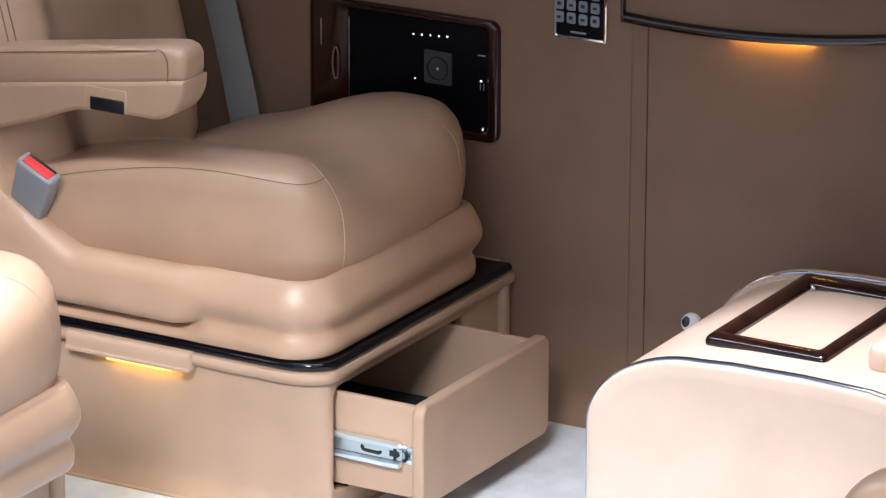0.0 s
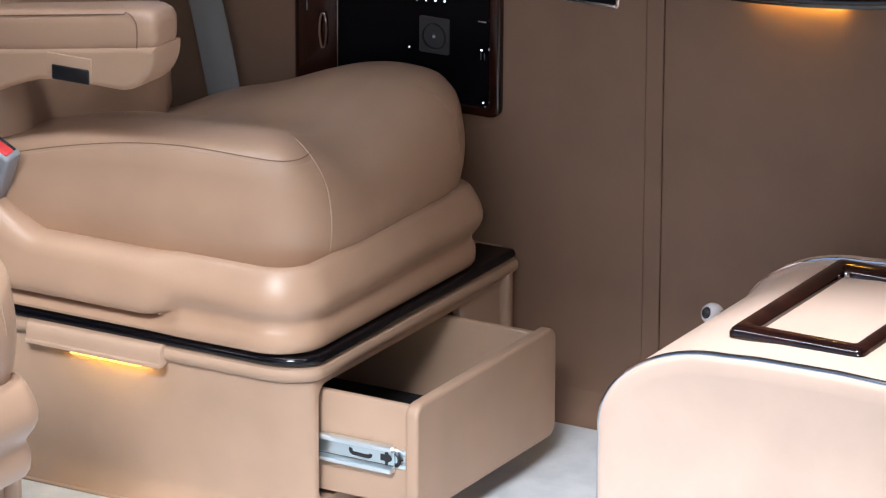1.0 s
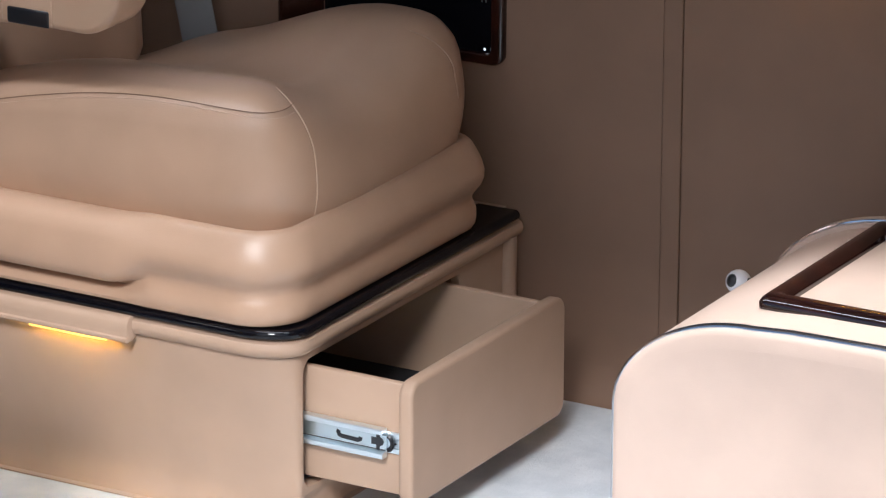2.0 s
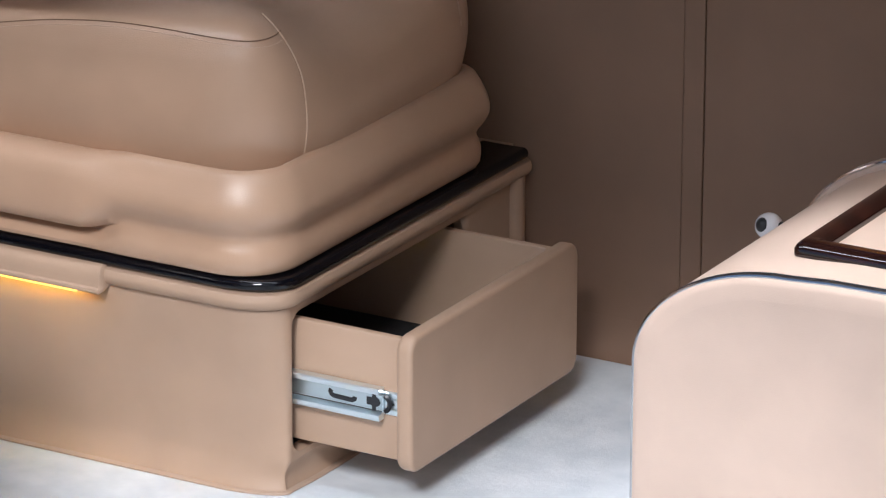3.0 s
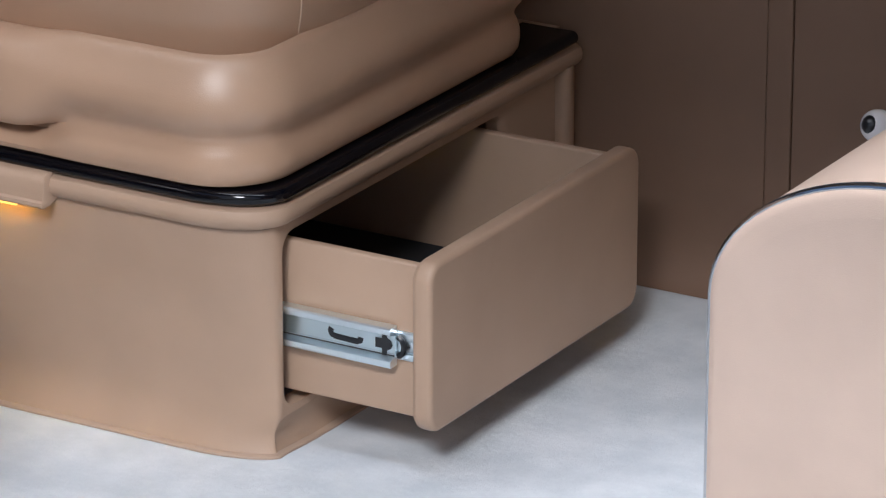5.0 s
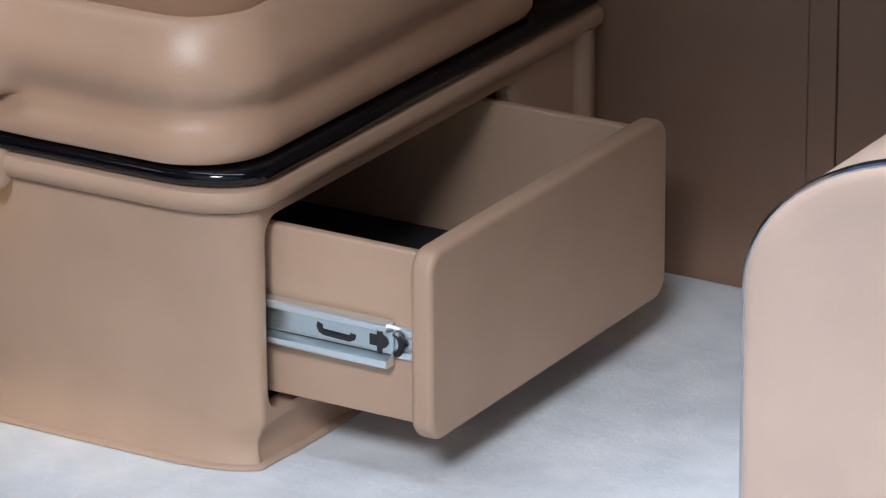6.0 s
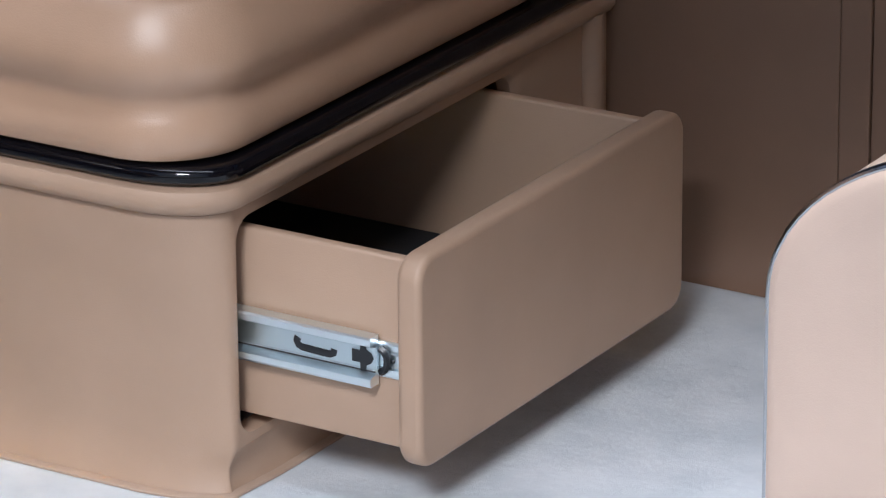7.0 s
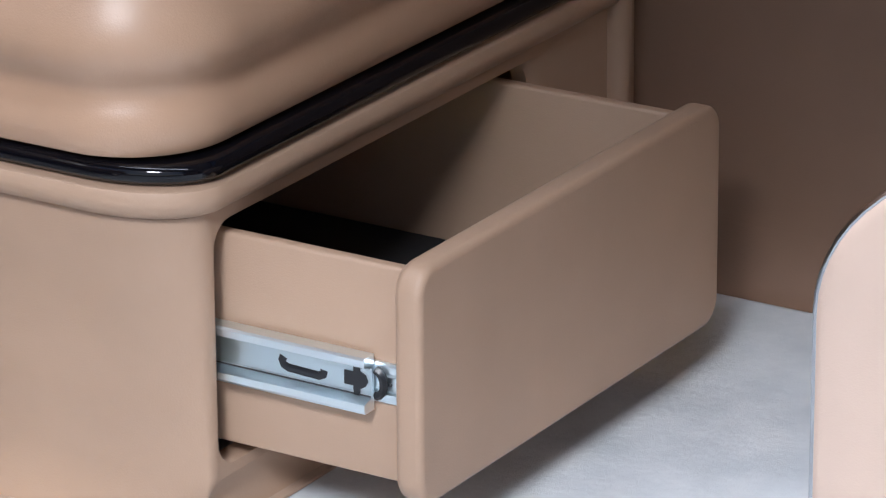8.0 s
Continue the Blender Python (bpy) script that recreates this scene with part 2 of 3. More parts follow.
# side windows above the padded panels
for number, (x0, x1, low) in enumerate(((-0.95, 0.10, 0.94), (0.30, 1.75, 1.08)), 1):
    window = empty("window_%d" % number, "tinted side window with a black rubber frame", "window", kind="structure")
    hole, sight = rounded_rect(x0, low, x1, 1.46, 0.05, 5), rounded_rect(x0 + 0.02, low + 0.02, x1 - 0.02, 1.44, 0.04, 5)
    part("window_frame", ring_plate(hole, sight, lambda u, v, w: (u, 0.012 - w, v), [(0, -0.03), (0, 0.004), (0.3, 0.007), (0.8, 0.005), (1.0, 0.0), (1.0, -0.03)]), PLASTIC, window)
    pane = part("pane", slab(sight, lambda u, v, w: (u, 0.034 - w, v), 0.004), GLASS, window, smooth=False)
    pane.visible_shadow = False


# ---- pedestal of the seat, with a drawer ----
RX, RY, YF = 0.078, 0.046, -0.685
Y0, Y1, Z0, Z1 = -0.637, -0.170, 0.053, 0.250
X_DRAWER = 0.180
LEAN = 0.125


def pedestal_outline(y_end=0.0, x_end=-0.80, n=32):
    cx, cy = -RX, YF + RY
    out = [(0.0, y, 1.0, 0.0) for y in np.linspace(y_end, cy + 0.004, 14)]
    for k in range(n + 1):
        a = radians(90 * k / n)
        nx, ny = math.cos(a) / RX, -math.sin(a) / RY
        length = math.hypot(nx, ny)
        out.append((cx + RX * math.cos(a), cy - RY * math.sin(a), nx / length, ny / length))
    out += [(x, YF, 0.0, -1.0) for x in np.linspace(cx - 0.004, x_end, 10)]
    return out


def capped(bm, n):
    """Closes the first end of a swept strip of n points a row."""
    bm.verts.ensure_lookup_table()
    bm.faces.new([bm.verts[k] for k in range(n)])
    return bm


def build_pedestal(open_drawer):
    thing = empty("seat_pedestal", "tan leather seat pedestal with a half-open drawer" if open_drawer else
                  "tan leather seat pedestal on the grey carpet", "pedestal", "seat pedestals")
    line = pedestal_outline()
    corner = [s for s in line if s[1] < Y0 - 0.0015 or s[0] < -0.0001]
    corner = [(0.0, Y0, 1.0, 0.0)] + corner
    # flat side with the opening, then the rounded corner and the aisle side
    hole = rounded_rect(Y0, Z0, Y1, Z1, 0.024, 7)
    far = []
    lo_y, hi_y, lo_z, hi_z = Y0 - 0.0005, 0.0, 0.0435, 0.262
    for y, z in hole:
        y2 = min(hi_y, max(lo_y, hi_y if y > Y1 - 0.02 else (lo_y if y < Y0 + 0.02 else y)))
        z2 = hi_z if z > Z1 - 0.02 else (lo_z if z < Z0 + 0.02 else z)
        far.append((y2, z2))
    body = ring_plate(far, hole, lambda u, v, w: (w, u, v),
                      [(0.0, 0.0), (0.9, 0.0), (0.97, -0.0015), (1.0, -0.006), (1.0, -0.02)] if open_drawer else [(0, 0), (1, 0)])
    lower = [(0.0, 0.262), (0.0, 0.20), (0.0, 0.14), (0.0, 0.09), (0.0004, 0.060), (0.0014, 0.048), (0.0020, 0.0435), (0.0035, 0.036), (0.0068, 0.025), (0.0110, 0.015),
             (0.0155, 0.0065), (0.0185, 0.002), (0.0195, 0.0008), (0.0, 0.0008)]

    hollow = [0.0, 0.0, 0.0, 0.0, 0.0, 0.0, 0.0, -0.0020, -0.0042, -0.0040, -0.0018, 0.0008, 0.0012, -0.02]

    def flared(station):
        """The foot swings out along the aisle, is hollowed below the drawer and drawn in round the corner."""
        x, y, nx, ny = station
        k = max(0.0, -ny)
        tuck = 0.0050 * (1 - smoothstep(-0.64, -0.565, y)) * math.sqrt(max(0.0, nx))
        return [(1.05 * o * k * k + h * (1 - k) - tuck * (1 - smoothstep(0.018, 0.0435, z)) * (1.0 + 8.0 * min(z, 0.025)), z + cove(y) * (1 - min(1.0, z / 0.0435))) for (o, z), h in zip(lower, hollow)]

    body = join(body, sweep(corner, lambda i: flared(corner[i]), LEAN))
    side = [(0.0, y, 1.0, 0.0) for y in np.linspace(0.0, -0.54, 8)] + [(0.0, y, 1.0, 0.0) for y in np.linspace(-0.55, Y0, 14)]
    body = join(body, sweep(side, lambda i: flared(side[i])[6:]))
    bmesh.ops.remove_doubles(body, verts=body.verts[:], dist=0.0003)
    part("body", body, VINYL, thing, angle=40)
    edging = sweep(line, lambda i: [(flared(line[i])[-2][0] + o, z + cove(line[i][1])) for o, z in ((-0.003, 0.0012), (-0.002, 0.0042), (0.003, 0.0040), (0.0056, 0.0026), (0.0062, 0.0006))], LEAN)
    part("foot_edging", edging, PIPE, thing, "thin pinkish brown edging")
    if not open_drawer:
        part("front_panel", slab(hole, lambda u, v, w: (w - 0.004, u, v), 0.008, 0.003), VINYL, thing)
    rim = [(-0.004, 0.2615), (0.0015, 0.263), (0.009, 0.2665), (0.0140, 0.273), (0.0150, 0.280), (0.0125, 0.287), (0.006, 0.2905), (-0.004, 0.2915), (-0.05, 0.2915)]
    part("rim", sweep(pedestal_outline(-0.008), rim, LEAN), VINYL, thing)
    lacquer = [(-0.01, 0.2918), (0.005, 0.2918)]
    lacquer += [(0.0062 + 0.0080 * math.cos(radians(a)), 0.3005 + 0.0080 * math.sin(radians(a))) for a in range(-90, 91, 12)]
    lacquer += [(0.003, 0.3085), (-0.02, 0.3080), (-0.06, 0.3080)]
    part("trim_strip", capped(sweep(pedestal_outline(-0.018), lacquer), len(lacquer)), LACQUER, thing, "glossy black lacquer trim strip", angle=75)
    part("top_board", box((-0.80, -0.66, 0.297), (-0.02, -0.001, 0.305)), VINYL, thing, smooth=False)
    part("end_board", box((-0.806, YF, 0.001), (-0.80, -0.001, 0.30)), VINYL, thing, smooth=False)
    part("piping", bar((0.002, -0.034, 0.03), (0.002, -0.034, 0.27), 0.013, 14), VINYL, thing)
    # pull with the amber lamp under it
    section = [(0.002, 0.294), (0.012, 0.294), (0.019, 0.290), (0.023, 0.282), (0.0235, 0.272), (0.0245, 0.264),
               (0.0275, 0.262), (0.028, 0.258), (0.025, 0.2555), (0.018, 0.2555), (0.0145, 0.2575), (0.013, 0.261), (0.0125, 0.266), (0.002, 0.268)]
    rows = [[(x, YF - o * k, 0.272 + (z - 0.272) * (0.55 + 0.45 * k)) for o, z in section]
            for x, k in ((-0.519, 0.0), (-0.5185, 0.8), (-0.515, 1.0), (-0.45, 1.0), (-0.35, 1.0), (-0.262, 1.0), (-0.256, 1.0), (-0.2535, 0.8), (-0.253, 0.0))]
    flap = part("pull_handle", grid(rows), VINYL, thing, "rolled tan leather pull handle")
    part("lamp", box((-0.435, YF - 0.011, 0.262), (-0.297, YF - 0.002, 0.266), 0.001), AMBER, flap, "glowing amber courtesy lamp")
    part("lens", box((-0.435, YF - 0.0165, 0.2490), (-0.297, YF - 0.0060, 0.2562), 0.0025), AMBER_LENS, flap, "glowing amber lamp lens")
    return thing


pedestal = build_pedestal(True)

# drawer: padded front, box, floor mat and a steel slide
X = X_DRAWER
XB = X - 0.46


def drawer_front():
    return slab(rounded_rect(Y0 + 0.003, Z0 + 0.003, Y1 - 0.003, Z1 - 0.003, 0.023, 7),
                lambda u, v, w: (X - 0.024 + w, u, v), 0.024, 0.006, 4, 0.007)


yl, yr, zb, zt = -0.614, -0.192, 0.066, 0.238
drawer = part("drawer", drawer_front(), VINYL, pedestal, "half-open tan leather drawer")
part("drawer_side", box((XB, yl, zb), (X - 0.0235, yl + 0.012, zt), 0.003), VINYL, drawer)
part("drawer_side", box((XB, yr - 0.012, zb), (X - 0.0235, yr, zt), 0.003), VINYL, drawer)
part("drawer_back", box((XB, yl + 0.0125, zb), (XB + 0.012, yr - 0.0125, zt), 0.003), VINYL, drawer)
part("drawer_base", box((XB + 0.0125, yl + 0.0125, zb + 0.002), (X - 0.024, yr - 0.0125, zb + 0.010)), VINYL, drawer, smooth=False)
part("floor_mat", box((XB + 0.016, yl + 0.015, zb + 0.0105), (X - 0.027, yr - 0.015, zb + 0.0260), 0.003), DARK, drawer, "black fabric drawer lining")


def slide_rail(x0, x1, y, zc, half, lip):
    """A pressed steel channel, open towards the aisle, with rolled lips."""
    sect = [(0.0, zc - half), (lip, zc - half), (lip + 0.0012, zc - half + 0.002), (lip + 0.0012, zc - half + 0.0075), (lip - 0.001, zc - half + 0.0085),
            (0.0035, zc - half + 0.0105), (0.003, zc - half + 0.013), (0.003, zc + half - 0.013), (0.0035, zc + half - 0.0105),
            (lip - 0.001, zc + half - 0.0085), (lip + 0.0012, zc + half - 0.0075), (lip + 0.0012, zc + half - 0.002), (lip, zc + half), (0.0, zc + half)]
    bm = grid([[(x, y - o, z) for o, z in sect] for x in (x0, x1)], close_v=True)
    bm.verts.ensure_lookup_table()
    n = len(sect)
    bm.faces.new([bm.verts[k] for k in range(n)])
    bm.faces.new([bm.verts[n + k] for k in range(n)])
    return bm


zc = 0.1460
part("slide_rail", slide_rail(XB + 0.05, X - 0.0245, yl - 0.0005, zc, 0.0160, 0.003), STEEL, drawer, "zinc-plated steel drawer slide", angle=25)
XM = X - 0.050
part("middle_rail", slide_rail(-0.25, XM, yl - 0.005, zc, 0.0225, 0.0125), STEEL, drawer, "zinc-plated steel drawer slide", angle=25)
ys = yl - 0.0080


def punched(outline):
    return slab(outline, lambda u, v, w: (u, ys - w, v), 0.0012)


hook = [(-0.0785, 0.0055), (-0.0800, 0.0020), (-0.0785, -0.0015), (-0.0745, -0.0030), (-0.0600, -0.0036), (-0.0470, -0.0040), (-0.0430, -0.0020), (-0.0425, 0.0015)]
bm = tube([(XM + u, 0.0, zc + v) for u, v in hook], 0.0046, 8)
for v in bm.verts:
    v.co.y = ys + 0.0006 + v.co.y * 0.35
part("slot", bm, PLASTIC, drawer, "dark hooked slot")
cross = [(-0.024, -0.005), (-0.016, -0.005), (-0.0155, -0.013), (-0.0105, -0.0135), (-0.010, -0.007), (-0.005, -0.004), (-0.003, 0.0),
         (-0.005, 0.005), (-0.010, 0.0075), (-0.0105, 0.0135), (-0.0155, 0.013), (-0.016, 0.006), (-0.024, 0.006)]
part("release_tab", punched([(XM + u, zc + v) for u, v in cross]), PLASTIC, drawer, "black plastic release tab")
part("end_clip", tube([(XM + 0.001 + 0.009 * math.sin(a), ys + 0.001, zc + 0.011 * math.cos(a)) for a in np.linspace(0.2, 2.94, 9)], 0.0034, 6), PLASTIC, drawer, "black ball cage end")
# shade inside the channel put into colour: darker web, near-black groove strips
part("rail_web", box((-0.245, ys - 0.0003, zc - 0.0098), (XM - 0.0005, ys + 0.002, zc + 0.0098)), ZINC_SHADED, drawer, "zinc web of the slide, darkened for recess shade", smooth=False)
for dz in (-0.0122, 0.0122):
    part("groove_shade", box((-0.24, ys - 0.0006, zc + dz - 0.0014), (XM - 0.001, ys + 0.001, zc + dz + 0.0014)), SOCKET, drawer, smooth=False)
for dx in (-0.20, -0.19):
    part("rivet", dome((XM + dx, ys, zc + 0.001), 0.0026, rings=6), PLASTIC, drawer)
for dx in (0.008, 0.014):
    part("rivet", dome((XM + dx, yl - 0.0045, zc + 0.004 - dx * 0.3), 0.0016, rings=6), PLASTIC, drawer)


# ---- captain seat ----
def seat_outline(n=14):
    """Plan line of the padded skirt: from the wall side round the front to the aisle side and back."""
    x1, ya, yb, r, r2 = 0.003, -0.103, -0.702, 0.085, 0.05
    out = []
    out += [(x, ya, 0.0, 1.0) for x in np.linspace(-0.76, x1 - r2 - 0.005, 8)]
    for k in range(n + 1):
        a = radians(90 - 90 * k / n)
        out.append((x1 - r2 + r2 * math.cos(a), ya - r2 + r2 * math.sin(a), math.cos(a), math.sin(a)))
    out += [(x1, y, 1.0, 0.0) for y in np.linspace(ya - r2 - 0.01, yb + r + 0.01, 12)]
    for k in range(n + 1):
        a = radians(-90 * k / n)
        out.append((x1 - r + r * math.cos(a), yb + r + r * math.sin(a), math.cos(a), math.sin(a)))
    out += [(x, yb, 0.0, -1.0) for x in np.linspace(x1 - r - 0.01, -0.76, 90)]
    return out


ROLLS = [(-0.10, 0.3105), (-0.010, 0.3105), (-0.004, 0.3125), (0.001, 0.320), (0.0025, 0.331), (0.0020, 0.341), (-0.0005, 0.349), (-0.0040, 0.356),
         (-0.0045, 0.361), (-0.0020, 0.367), (0.0035, 0.374), (0.0095, 0.382), (0.0140, 0.392), (0.0145, 0.403), (0.0110, 0.416), (0.0050, 0.429),
         (-0.0005, 0.439), (-0.0055, 0.447), (-0.0110, 0.4515), (-0.0195, 0.4525), (-0.060, 0.430)]
SLAB = [(-0.10, 0.3105), (-0.012, 0.3105), (-0.007, 0.3125), (-0.0050, 0.318), (-0.0080, 0.324), (-0.016, 0.330), (-0.024, 0.335), (-0.022, 0.3390),
        (-0.005, 0.3415), (0.006, 0.3445), (0.0145, 0.351), (0.0185, 0.362), (0.0190, 0.378), (0.0185, 0.396), (0.0175, 0.414), (0.0145, 0.428),
        (0.006, 0.4375), (-0.008, 0.443), (-0.022, 0.4445), (-0.036, 0.442), (-0.060, 0.430)]


def seat_profile(x, aisle):
    w = 1 - smoothstep(-0.290, -0.215, x) if aisle else 0.0
    lift = 0.0
    if aisle and x < -0.50:
        lift = 0.55 * (-0.50 - x) + 0.6 * (-0.50 - x) ** 2
    out = []
    for (a, z), (b, y) in zip(ROLLS, SLAB):
        zz = z + (y - z) * w
        if zz > 0.40:
            zz += lift * min(1, (zz - 0.40) / 0.03)
        out.append((a + (b - a) * w, zz))
    return out


EDGE = 0.058
CX0, CX1, CY0, CY1 = -0.74, -0.011, -0.672, -0.068


def cushion_top(x, y):
    """Height of the seat's upper side: raised side bolsters, a hollow between them and a nose that falls off."""
    h = 0.598
    back = smoothstep(-0.50, -0.16, x)
    h += 0.016 * math.exp(-(((y + 0.60) / 0.09) ** 2)) * smoothstep(-0.40, -0.12, x)
    wall_side = smoothstep(-0.45, -0.30, y)
    h += 0.044 * math.exp(-(((y + 0.17) / 0.15) ** 2)) * back
    h += 0.030 * math.exp(-(((y + 0.57) / 0.09) ** 2)) * smoothstep(-0.70, -0.30, x)
    h -= 0.011 * math.exp(-(((y + 0.37) / 0.10) ** 2)) * (1 - smoothstep(-0.16, -0.04, x))
    h -= 0.070 * (1 - smoothstep(-0.66, -0.44, x)) * wall_side
    h -= 0.048 * (1 - back) * wall_side + 0.050 * (1 - smoothstep(-0.74, -0.40, x)) * (1 - wall_side)
    return h


def plan_point(a):
    """A point of the cushion's plan outline, by angle; a rounded rectangle."""
    cx, cy = (CX0 + CX1) / 2, (CY0 + CY1) / 2
    hx, hy = (CX1 - CX0) / 2, (CY1 - CY0) / 2
    p = 6.0
    c, s = math.cos(a), math.sin(a)
    r = (abs(c / hx) ** p + abs(s / hy) ** p) ** (-1 / p)
    return cx + r * c, cy + r * s


def edge_radius(a):
    """Width and height of the rounded upper edge: the nose falls off in a wide curve."""
    px, py = plan_point(a)
    nose = smoothstep(-0.08, -0.005, px)
    return EDGE + 0.060 * nose, EDGE + 0.022 * nose


def cushion_point(a, level):
    """level 0 to 1 climbs the side, 1 to 2 turns over the edge, 2 to 3 crosses the top."""
    px, py = plan_point(a)
    cx, cy = (CX0 + CX1) / 2, (CY0 + CY1) / 2
    ux, uy = px - cx, py - cy
    length = math.hypot(ux, uy)
    ux, uy = ux / length, uy / length
    r, rz = edge_radius(a)
    ix, iy = px - r * ux, py - r * uy
    top = cushion_top(ix, iy) - rz
    if level <= 1:
        bulge = 0.010 * math.sin(math.pi * level) - 0.012 * (1 - level) ** 2
        bulge += fold(px, py, level * 0.1) * math.sin(math.pi * level)
        return px + ux * bulge, py + uy * bulge, 0.425 + (top - 0.425) * level
    if level <= 2:
        t = radians(90 * (level - 1))
        return px - r * ux * (1 - math.cos(t)), py - r * uy * (1 - math.cos(t)), top + rz * math.sin(t)
    k = 1 - (level - 2) * 0.97
    x, y = cx + (ix - cx) * k, cy + (iy - cy) * k
    return x, y, cushion_top(x, y) + 0.8 * fold(x, y, 0.6) * min(1.0, 3 * (level - 2))


def fold(x, y, z):
    return 0.0035 * noise.noise(Vector((x * 6.0, y * 6.0, z * 9.0))) + 0.0015 * noise.noise(Vector((x * 17.0, y * 17.0, z * 22.0 + 5.0)))


def cushion_mesh():
    levels = [k / 8 for k in range(8)] + [1 + k / 8 for k in range(8)] + [2 + k / 14 for k in range(15)]
    angles = [2 * math.pi * k / 120 for k in range(120)]
    bm = grid([[cushion_point(a, lv) for a in angles] for lv in levels], close_v=True)
    bm.verts.ensure_lookup_table()
    n = len(bm.verts)
    bm.faces.new([bm.verts[n - 120 + k] for k in range(120)])
    return bm


def build_seat(with_arm):
    thing = empty("captain_seat", "tan leather captain seat with stitched cushion" + (" and armrest" if with_arm else ""), "seat", "captain seats")
    line = seat_outline()
    half = len(line) - 91
    part("skirt", sweep(line, lambda i: seat_profile(line[i][0], i >= half)), LEATHER, thing)
    cushion = part("cushion", cushion_mesh(), LEATHER, thing, "smooth tan leather seat cushion")
    # seams: along the aisle bolster, up the front corner and over the nose
    corner = math.atan2(-0.577 - (CY0 + CY1) / 2, CX1 - (CX0 + CX1) / 2)
    start, stop = math.pi * 1.5 - 0.80, 2 * math.pi + corner - 0.04

    def seam_level(a):
        """Where the side of the cushion reaches the seam's gently arched height."""
        low, high = 0.6, 1.9
        for _ in range(18):
            mid = (low + high) / 2
            x, y, z = cushion_point(a, mid)
            low, high = (mid, high) if z < 0.619 - 0.38 * (x + 0.17) ** 2 else (low, mid)
        return low

    pts = [cushion_point(a, seam_level(a)) for a in np.linspace(start, stop, 80)]
    part("seam", tube([(x, y - 0.0004, z + 0.0004) for x, y, z in pts], 0.0009, 6), SEAM, cushion, "dark stitched seam")
    stitches = []
    run = np.linspace(start, stop - 0.01, 150)
    for a, b in zip(run[:-1], run[1:]):
        lv = seam_level(a) - 0.08
        p, q = Vector(cushion_point(a, lv)), Vector(cushion_point(a + 0.55 * (b - a), lv))
        out = Vector((0, -0.0005, 0.0003))
        stitches.append(tube([p + out, (p + q) / 2 + out * 1.6, q + out], 0.0005, 4))
    tagged(part("stitching", join(*stitches), STITCH, cushion, "pale topstitching", angle=80), kind="stuff")
    pts = [cushion_point(corner - 0.10 * max(0.0, lv - 0.95) ** 1.3, lv) for lv in np.linspace(0.05, 1.78, 40)]
    part("seam", tube([(x + 0.0004, y, z + 0.0003) for x, y, z in pts], 0.0010, 6), STITCH, cushion, "light topstitched seam")
    far_corner = math.atan2(-0.165 - (CY0 + CY1) / 2, CX1 - (CX0 + CX1) / 2)
    part("seam", tube([cushion_point(far_corner, lv) for lv in np.linspace(0.75, 1.75, 20)], 0.0008, 6), PIPE, cushion, "stitched seam")
    # backrest
    prof = [(-0.635, 0.47), (-0.615, 0.52), (-0.618, 0.60), (-0.640, 0.70), (-0.665, 0.80), (-0.70, 0.92), (-0.74, 1.04), (-0.79, 1.10),
            (-0.84, 1.08), (-0.83, 0.95), (-0.79, 0.75), (-0.76, 0.55), (-0.74, 0.46)]

    def back_row(s):
        y = -0.372 + 0.290 * s
        fall = max(0.0, abs(s) - 0.60) / 0.40
        row = []
        for i, (x, z) in enumerate(prof):
            mid = -0.72 - 0.16 * (z - 0.6)
            bolster = 0.034 * math.exp(-((abs(s) - 0.72) / 0.16) ** 2) if i < 7 else 0.0
            row.append((mid + (x - mid) * math.sqrt(max(0.02, 1 - fall ** 2.4)) + bolster, y, z))
        return row

    rows = [back_row(-1 + 2 * k / 24) for k in range(25)]
    bm = grid(rows, close_v=True)
    bm.verts.ensure_lookup_table()
    n = len(prof)
    bm.faces.new([bm.verts[k] for k in range(n)])
    bm.faces.new([bm.verts[24 * n + k] for k in range(n)])
    back = part("backrest", bm, LEATHER, thing, "tan leather backrest with side bolsters", angle=60)
    for edge in (-0.90, -0.87):
        part("seam", tube([(x + 0.0006, y, z) for x, y, z in back_row(edge)[3:7]], 0.0012, 6), SEAM, back, "dark stitched seam")
    if with_arm:
        # armrest: stitched pad on a plastic shell with a dark release lever
        def bent(x):
            return 0.15 * (x + 0.30) if x < -0.30 else 0.0

        rows = []
        ys0, ys1, z0, z1 = -0.682, -0.600, 0.766, 0.842
        loop = rounded_rect(ys0, z0, ys1, z1, 0.022, 5)
        cy, cz = (ys0 + ys1) / 2, (z0 + z1) / 2
        stations = [(-0.90, 1.0), (-0.60, 1.0), (-0.45, 1.0), (-0.35, 1.0), (-0.318, 0.99), (-0.298, 0.95), (-0.285, 0.86), (-0.278, 0.70), (-0.275, 0.4)]
        for x, k in stations:
            rows.append([(x, cy + (y - cy) * (0.3 + 0.7 * k), cz + (z - cz) * k + bent(x)) for y, z in loop])
        bm = grid(rows, close_v=True)
        bm.verts.ensure_lookup_table()
        n = len(loop)
        bm.faces.new([bm.verts[(len(rows) - 1) * n + k] for k in range(n)])
        pad = part("armrest", bm, LEATHER, thing, "stitched tan leather armrest pad", angle=50)
        pts = [(x, ys0 + 0.004 - 0.0012, 0.834 + bent(x)) for x in np.linspace(-0.90, -0.330, 24)]
        pts += [(-0.330 + 0.024 * math.sin(a), ys0 - 0.0006, 0.810 + 0.024 * math.cos(a)) for a in np.linspace(0.15, 1.57, 9)]
        pts += [(-0.306, ys0 + 0.0004, 0.798), (-0.307, ys0 + 0.001, 0.785), (-0.309, ys0 + 0.003, 0.772)]
